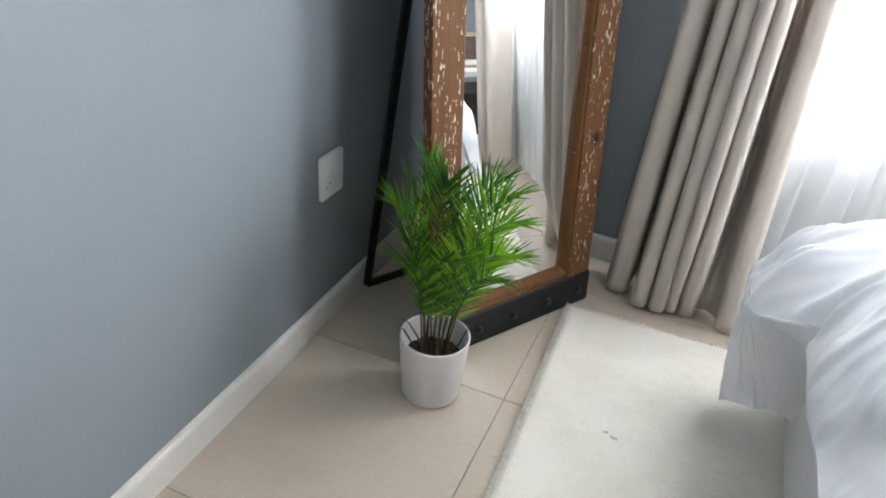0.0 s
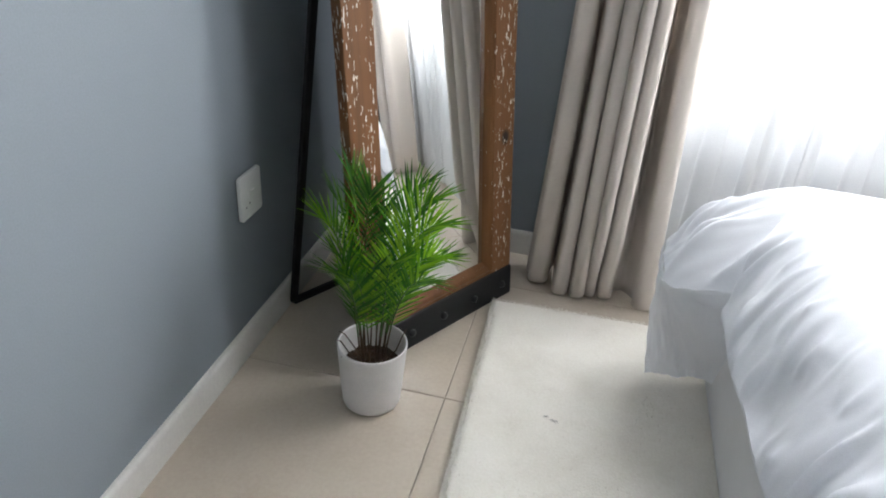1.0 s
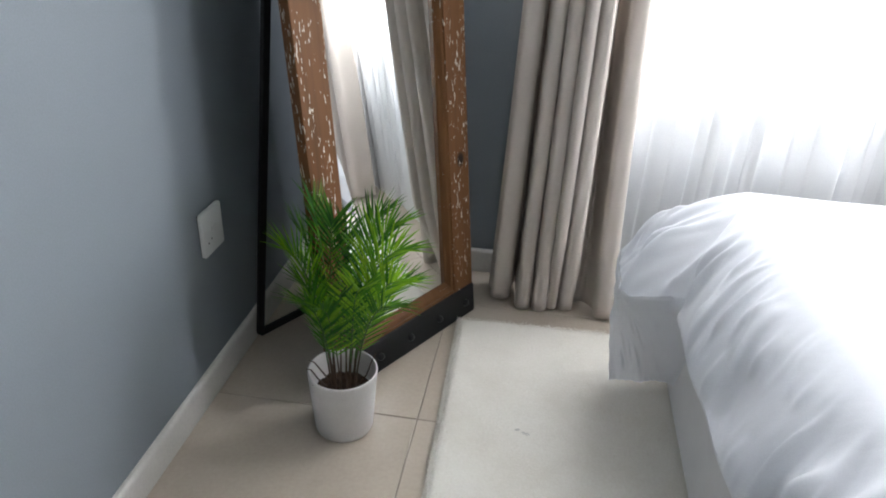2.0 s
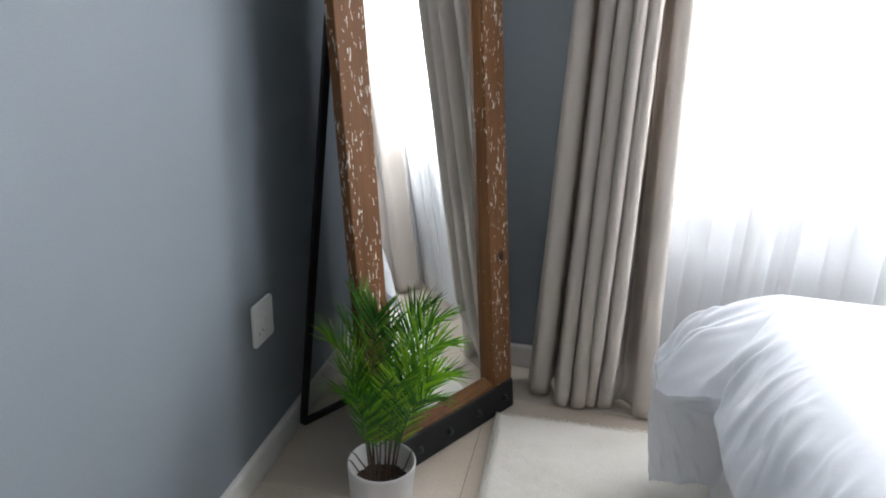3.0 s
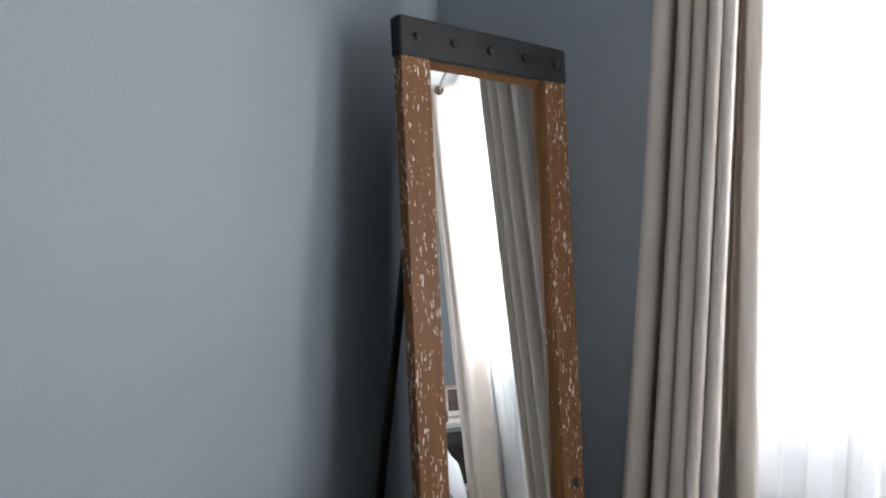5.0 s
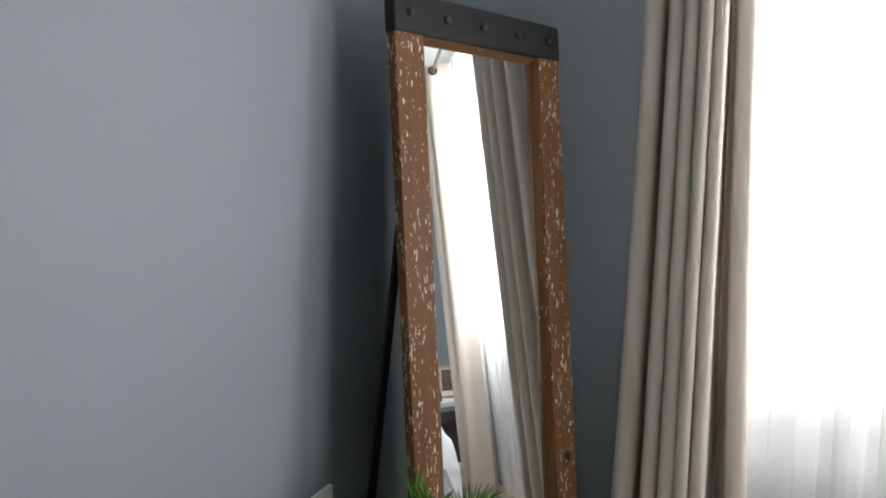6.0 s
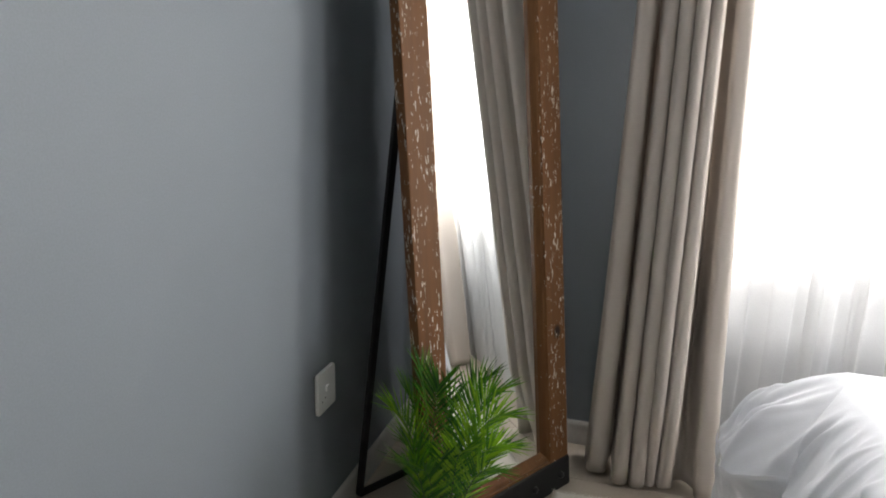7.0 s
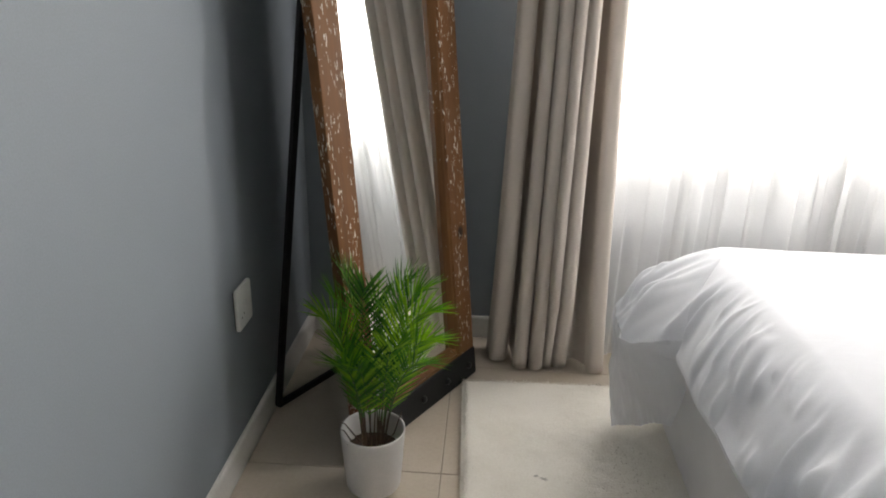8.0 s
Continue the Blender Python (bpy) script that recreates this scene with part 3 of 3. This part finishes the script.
# ---- curtains ----
ROD_Y, ROD_Z = -0.254, 2.315


def spline(points, n):
    """A smooth line of n points a span through points."""
    pts = [Vector(p) for p in points]
    out = []
    for i in range(len(pts) - 1):
        a, b, c, d = pts[max(i - 1, 0)], pts[i], pts[i + 1], pts[min(i + 2, len(pts) - 1)]
        for k in range(n):
            t = k / n
            out.append(0.5 * ((2 * b) + (c - a) * t + (2 * a - 5 * b + 4 * c - d) * t * t + (3 * b - a - 3 * c + d) * t ** 3))
    out.append(pts[-1])
    return out


def fold_line(ridges, ends):
    """Plan of a pleated cloth: ridges are (x, half width, y of the front, y of the valley after it)."""
    pts = [ends[0]]
    for k, (x, h, front, valley) in enumerate(ridges):
        pts += [(x - h * 0.93, front + 0.055, 0), (x - h, front + 0.026, 0), (x - h * 0.68, front + 0.005, 0), (x, front, 0), (x + h * 0.68, front + 0.005, 0), (x + h, front + 0.026, 0), (x + h * 0.93, front + 0.055, 0)]
        if k < len(ridges) - 1:
            nx, nh = ridges[k + 1][0], ridges[k + 1][1]
            pts.append(((x + h + nx - nh) / 2, valley, 0))
    pts.append(ends[1])
    return spline(pts, 5)


def curtain(name, low, low_ends, high, high_ends, label, seed):
    c = thing(name, (low[len(low) // 2][0], -0.2, 0), label, "curtain", group="window drapes")
    a, b = fold_line(low, low_ends), fold_line(high, high_ends)
    rows, nz, top = [], 72, 2.352
    for j in range(nz + 1):
        f = j / nz
        z = 0.012 + (top - 0.012) * f
        row = []
        for i, (p, q) in enumerate(zip(a, b)):
            g, out = 1 - (1 - f) ** 1.6, smooth01(z / 0.32)
            x, y = p.x + (q.x - p.x) * g, p.y + (q.y - p.y) * out
            x += 0.003 * fnoise(i * 0.04, z * 1.2, seed) * (1 - f)
            y += 0.002 * fnoise(i * 0.05, z * 1.1, seed + 9)
            hem = 0.004 * fnoise(i * 0.09, 0, seed + 4) if j == 0 else 0
            row.append((x - c.location.x, y - c.location.y, z + hem))
        rows.append(row)
    panel = part("panel", grid_bm(rows), DRAPE, c, smooth=True)
    sol = panel.modifiers.new("thickness", "SOLIDIFY")
    sol.thickness = 0.003
    sol.offset = 0
    return c


curtain("curtain",
        [(0.733, 0.033, -0.208, -0.075), (0.812, 0.025, -0.258, -0.13), (0.868, 0.025, -0.260, -0.13), (0.908, 0.018, -0.238, -0.13), (0.955, 0.024, -0.238, -0.165), (1.078, 0.031, -0.262, -0.17)],
        [(0.690, -0.13, 0), (1.108, -0.24, 0)],
        [(0.784, 0.0265, -0.236, -0.075), (0.847, 0.0195, -0.272, -0.13), (0.888, 0.0185, -0.296, -0.15), (0.926, 0.0165, -0.316, -0.15), (0.962, 0.017, -0.305, -0.09), (1.023, 0.024, -0.252, -0.15)],
        [(0.757, -0.17, 0), (1.048, -0.21, 0)],
        "heavy beige lined curtain hanging in deep folds", 3.0)
far_drape = curtain("curtain",
        [(2.225, 0.024, -0.285, -0.20), (2.283, 0.022, -0.308, -0.20), (2.337, 0.022, -0.312, -0.20), (2.390, 0.018, -0.30, -0.20)],
        [(2.195, -0.165, 0), (2.412, -0.19, 0)],
        [(2.222, 0.022, -0.287, -0.20), (2.277, 0.022, -0.312, -0.20), (2.330, 0.022, -0.315, -0.20), (2.380, 0.018, -0.30, -0.20)],
        [(2.193, -0.160, 0), (2.402, -0.19, 0)],
        "heavy beige eyelet curtain drawn to the window's far end", 21.0)
bm = bmesh.new()
add_tube(bm, [(2.192 + 0.006 * math.cos(a) - far_drape.location.x, -0.254 + 0.021 * math.sin(a) - far_drape.location.y, ROD_Z + 0.021 * math.cos(a)) for a in (2 * math.pi * k / 24 for k in range(25))], 0.0065, 8)
part("eyelet", bm, FINIAL, far_drape, "dark bronze eyelet ring", smooth=True)


def sheer_curtain():
    c = thing("sheer_curtain", (1.65, -0.09, 0), "thin white voile curtain glowing in front of the window", "curtain")
    rng = random.Random(8)
    x, pts = 1.03, []
    while x < 2.50:
        # a flat run of cloth, then a pressed pleat that folds back behind itself
        run, lap = rng.uniform(0.030, 0.105), rng.choice((0.0, 0.012, 0.024, 0.040, 0.056))
        lap = min(lap, run * 0.6)
        y = -0.108 + rng.uniform(-0.010, 0.006)
        pts += [(x, y, 0), (x + run * 0.5, y - rng.uniform(0.0, 0.010), 0), (x + run, y - 0.004, 0)]
        if lap:
            pts += [(x + run + 0.003, y + 0.004, 0), (x + run - lap * 0.5, y + 0.012, 0), (x + run - lap, y + 0.016, 0), (x + run - lap - 0.003, y + 0.021, 0)]
        x += run - lap + 0.006
    line = spline(pts, 5)
    rows, nz = [], 48
    for j in range(nz + 1):
        f = j / nz
        z = 0.012 + 2.41 * f
        row = []
        for i, p in enumerate(line):
            sway = 0.016 * fnoise(p.x * 2, z * 0.7, 2) * (1 - f)
            wave = 0.006 * fnoise(p.x * 9, z * 0.8, 7)
            row.append((p.x + sway - 1.65, min(-0.022, p.y + wave) + 0.09, z + (0.006 * fnoise(p.x * 6, 0, 1) if j == 0 else 0)))
        rows.append(row)
    part("panel", grid_bm(rows), SHEER, c, smooth=True)


sheer_curtain()


def curtain_rod():
    r = thing("curtain_rod", (1.5, ROD_Y, ROD_Z), "grey metal curtain rod with a dark wooden end knob", "curtain rod")
    bm = bmesh.new()
    add_tube(bm, [(-0.95, 0, 0), (0, 0, 0), (0.98, 0, 0)], 0.0105, 14)
    part("rod", bm, ROD, r, smooth=False)
    for x, s in ((0.98, 1), (-0.95, -1)):
        b = lathe_bm([(0.014, 0), (0.017, 0.008), (0.012, 0.014), (0.024, 0.022), (0.034, 0.036), (0.035, 0.048), (0.027, 0.062), (0.010, 0.071), (0.001, 0.073)], 24)
        bmesh.ops.transform(b, matrix=pose(x, 0, 0, 0, 90 * s, 0), verts=b.verts)
        part("finial", b, FINIAL, r, "dark turned end knob", smooth=True)
    for x in (-0.9, 0.95):
        bm = box_bm(x - 0.012, x + 0.012, -0.004, -ROD_Y, -0.03, -0.012, bevel=0.003)
        part("bracket", bm, ROD, r)


curtain_rod()


# ---- bed ----
BED_X0, BED_X1, BED_Y0, BED_Y1 = 1.241, 2.60, -2.75, -0.570


def bed():
    b = thing("bed", ((BED_X0 + BED_X1) / 2, (BED_Y0 + BED_Y1) / 2, 0), "wide bed with a pale grey upholstered base", "bed")
    ox, oy = b.location.x, b.location.y
    bm = box_bm(BED_X0 - ox, BED_X1 - ox, BED_Y0 - oy, BED_Y1 - oy, 0.028, 0.34, bevel=0.012, segments=3)
    part("base", bm, BED_BASE, b)
    bm = box_bm(BED_X0 - ox + 0.01, BED_X1 - ox - 0.01, BED_Y0 - oy + 0.01, BED_Y1 - oy - 0.01, 0.34, 0.545, bevel=0.04, segments=4)
    part("mattress", bm, LINEN, b, "thick white mattress")
    for x in (BED_X0 + 0.08, BED_X1 - 0.08):
        for y in (BED_Y0 + 0.08, BED_Y1 - 0.08):
            bm = bmesh.new()
            add_tube(bm, [(x - ox, y - oy, 0.0), (x - ox, y - oy, 0.03)], 0.02, 12)
            part("foot", bm, DARK, b)


bed()


def duvet():
    d = thing("duvet", (1.9, -1.6, 0.56), "puffy white cotton duvet spread over the bed with creased sides", "duvet")
    x_in, y0, y1 = 2.66, -2.8, -0.495
    ny, nt = 560, 190

    def crease(x, y):
        """Sparse pressed folds that run up the side, thinning out on the top, over soft billows."""
        slant = y - 0.85 * (x - 1.15) + 0.022 * fnoise(x * 9, y * 7, 4)
        keep = smooth01(0.62 + 1.8 * fnoise(slant * 8, x * 13, 9.3))
        other = smooth01(0.58 + 2.0 * fnoise(slant * 10, x * 15, 2.6))
        r = math.exp(-(fnoise(slant * 9.0, x * 2.5, 1.7) * 8.5) ** 2)
        s = math.exp(-(fnoise(slant * 17 + 2.0, x * 4.0, 5.1) * 7.0) ** 2)
        return 0.025 * r * keep + 0.020 * s * other + 0.020 * fnoise(slant * 6, x * 6, 3) + 0.010 * fnoise(slant * 15, x * 9, 6)

    def fold_at(a):
        """Where along the bed the pressed fold before the loose corner lies, from the lower edge (0) up to the crest (1)."""
        return -0.855 + 0.225 * a

    def surf(y, t):
        e = 1.152 + 0.05 * max(-0.1, -0.87 - y) + 0.010 * fnoise(y * 5, 0, 2)
        ze = 0.437 + 0.014 * fnoise(y * 6, 3, 1)
        far = smooth01((y + 0.61) / 0.115)
        if t < 0.18:
            q, a = t / 0.18, 0.0
            x = 1.275 - (1.275 - e) * math.sin(q * math.pi / 2)
            z = ze - 0.045 * (1 - q) - 0.02 * math.sin(q * math.pi)
            n, hold = 0.0, q
        else:
            q, hold = (t - 0.18) / 0.82, 1.0
            x = e + (x_in - e) * q ** 1.9
            a = min(1.0, (x - e) / 0.18)
            z = ze + (0.626 - ze) * (1 - (1 - a) ** 1.9) + 0.008 * fnoise(x * 2.3, y * 2.3, 6)
            fade = smooth01((e + 0.165 - x) / 0.12) * smooth01((x - e) / 0.03 + 0.35)
            n = crease(x, y) * (0.05 + 0.95 * fade)
        f = fold_at(a)
        groove = math.exp(-((y - f - 0.012) / 0.026) ** 2) * (1 - 0.75 * a)
        lobe = smooth01((y - f) / 0.11) * (1 - a) ** 0.8
        tuck = smooth01((y - f) / 0.03) * (1 - smooth01((y - f) / 0.30)) * a * (1 - a)
        x += (0.050 * groove - 0.092 * lobe + 0.075 * far * far * (1 - a)) * hold
        z += (0.016 * groove - 0.026 * lobe - 0.05 * tuck + 0.040 * lobe * fnoise(y * 34, 2.2, 8)) * hold - far * far * 0.15
        return Vector((x - n * 0.75, y + 0.010 * fnoise(x * 3, y * 3, 8), z + n * 0.5))

    base = Vector((1.9, -1.6, 0.56))
    rows = []
    for j in range(ny + 1):
        y = y0 + (y1 - y0) * (j / ny) ** 0.8
        rows.append([surf(y, i / nt) - base for i in range(nt + 1)])
    part("cover", grid_bm(rows), LINEN, d, smooth=True)
    # the loose corner, which hangs from the cover's edge down to the floor
    rows = []
    for j in range(71):
        f = j / 70
        row = []
        for i in range(91):
            g = i / 90
            top = surf(-0.590 - 0.235 * g, 0.1801) + Vector((-0.004, -0.004, 0.003))
            foot = Vector((1.078 + 0.166 * g, -0.618 - 0.05 * g, 0.046 + 0.040 * smooth01(g * 1.4) + 0.006 * fnoise(g * 3, 2, 1)))
            p = foot.lerp(top, f)
            fold = 0.006 * math.sin(g * 10 + f * 2.2) * (1 - f) + 0.012 * fnoise(g * 5 + f, f * 1.5, 5) + 0.005 * fnoise(g * 16, f * 5, 2)
            hang = math.sin(min(1.0, f * 1.02) * math.pi)
            p.y += (fold - 0.012) * min(1, (1 - f) * 4)
            p.x += 0.045 * g * g * hang + (-0.010 * hang + 0.007 * fnoise(f * 7, 1, 3) * (1 - g)) * (1 - g * 0.5)
            row.append(p - base)
        rows.append(row)
    part("corner_flap", grid_bm(rows), LINEN, d, "loose corner hanging down to the floor", smooth=True)
    # the drop over the foot of the bed
    rows = []
    for j in range(41):
        f = j / 40
        row = []
        for i in range(121):
            x = 1.236 + 1.424 * (i / 120) ** 1.5
            y = -0.588 + 0.055 * smooth01((x - 1.17) / 0.1) + 0.018 * fnoise(x * 9 + f * 1.5, f * 1.2, 5) + 0.008 * math.sin((x - 1.1) * 42 + f * 4)
            z = 0.06 + f * min(0.40, 0.335 + 0.5 * (x - 1.10))
            row.append(Vector((x, y, z)) - base)
        rows.append(row)
    part("foot_drop", grid_bm(rows), LINEN, d, smooth=True)


duvet()


# ---- white shelf at the window's far end ----
def shelf():
    s = thing("shelf_unit", (2.93, -0.24, 0), "small white open shelf with thin metal legs", "shelf")
    for z in (0.045, 0.415):
        part("board", box_bm(-0.27, 0.27, -0.17, 0.17, z, z + 0.03, bevel=0.003), SHELF, s)
    for x in (-0.255, 0.255):
        for y in (-0.155, 0.155):
            bm = bmesh.new()
            add_tube(bm, [(x, y, 0), (x, y, 0.415)], 0.009, 10)
            part("leg", bm, BRASS, s)
    f = thing("picture_frame", pose(2.82, -0.25, 0.4452, -9, 0, -70), "wooden picture frame with a pale mount on the shelf", "picture frame")
    w, h, b = 0.17, 0.20, 0.016
    for a in ((-w / 2, -w / 2 + b, 0, h), (w / 2 - b, w / 2, 0, h), (-w / 2 + b, w / 2 - b, 0, b), (-w / 2 + b, w / 2 - b, h - b, h)):
        part("moulding", box_bm(a[0], a[1], 0, 0.016, a[2], a[3], bevel=0.002), FRAME, f)
    part("mount", box_bm(-w / 2 + b, w / 2 - b, 0.006, 0.012, b, h - b), MOUNT, f)
    part("print", box_bm(-w / 2 + b + 0.006, w / 2 - b - 0.006, 0.004, 0.0059, b + 0.03, h - b - 0.006), PICTURE, f, "dark brown print")
    box = thing("storage_box", (2.90, -0.25, 0.0752), "dark lidded storage box on the lower shelf", "box")
    part("body", box_bm(-0.20, 0.22, -0.13, 0.13, 0, 0.20, bevel=0.006, segments=2), BOX, box)
    part("lid", box_bm(-0.205, 0.225, -0.135, 0.135, 0.20, 0.245, bevel=0.006, segments=2), BOX, box)
    tin = thing("small_box", (2.685, -0.185, 0.0752), "small tan card box on the lower shelf", "box")
    part("body", box_bm(-0.02, 0.02, -0.035, 0.035, 0, 0.085, bevel=0.003), FRAME, tin)
    part("lid", box_bm(-0.021, 0.021, -0.036, 0.036, 0.085, 0.10, bevel=0.003), FRAME, tin)
    for x, y, r, h in ((2.72, -0.36, 0.03, 0.075), (2.73, -0.13, 0.026, 0.05), (3.05, -0.28, 0.035, 0.10)):
        v = thing("small_jar", (x, y, 0.445), "small dark lidded jar on the shelf", "jar", group="jars on the shelf")
        part("body", lathe_bm([(r * 0.8, 0), (r, h * 0.15), (r, h * 0.75), (r * 0.8, h * 0.8)], 24), FINIAL, v)
        part("lid", lathe_bm([(r * 0.85, h * 0.8), (r * 0.85, h * 0.95), (r * 0.3, h)], 24), BOLT, v)


shelf()


# ---- floor tiles ----
def floor_tiles():
    size, gap, lip = 0.60, 0.0024, 0.0012
    h = (size - gap) / 2
    bm = bmesh.new()
    lo = [bm.verts.new((x * h, y * h, -0.0024)) for x, y in ((-1, -1), (1, -1), (1, 1), (-1, 1))]
    mid = [bm.verts.new((x * h, y * h, -0.0012)) for x, y in ((-1, -1), (1, -1), (1, 1), (-1, 1))]
    top = [bm.verts.new((x * (h - lip), y * (h - lip), 0.0)) for x, y in ((-1, -1), (1, -1), (1, 1), (-1, 1))]
    for a, b in ((lo, mid), (mid, top)):
        for k in range(4):
            bm.faces.new((a[k], a[(k + 1) % 4], b[(k + 1) % 4], b[k]))
    bm.faces.new(top)
    first = link_mesh("tile", bm, TILE)
    data = first.data
    bpy.data.objects.remove(first)
    for i in range(7):
        for j in range(8):
            t = new("tile", data)
            t.location = (0.572 - size / 2 + size * i, -0.846 + size / 2 + size - size * j, 0.0)
            t.parent = floor


floor_tiles()
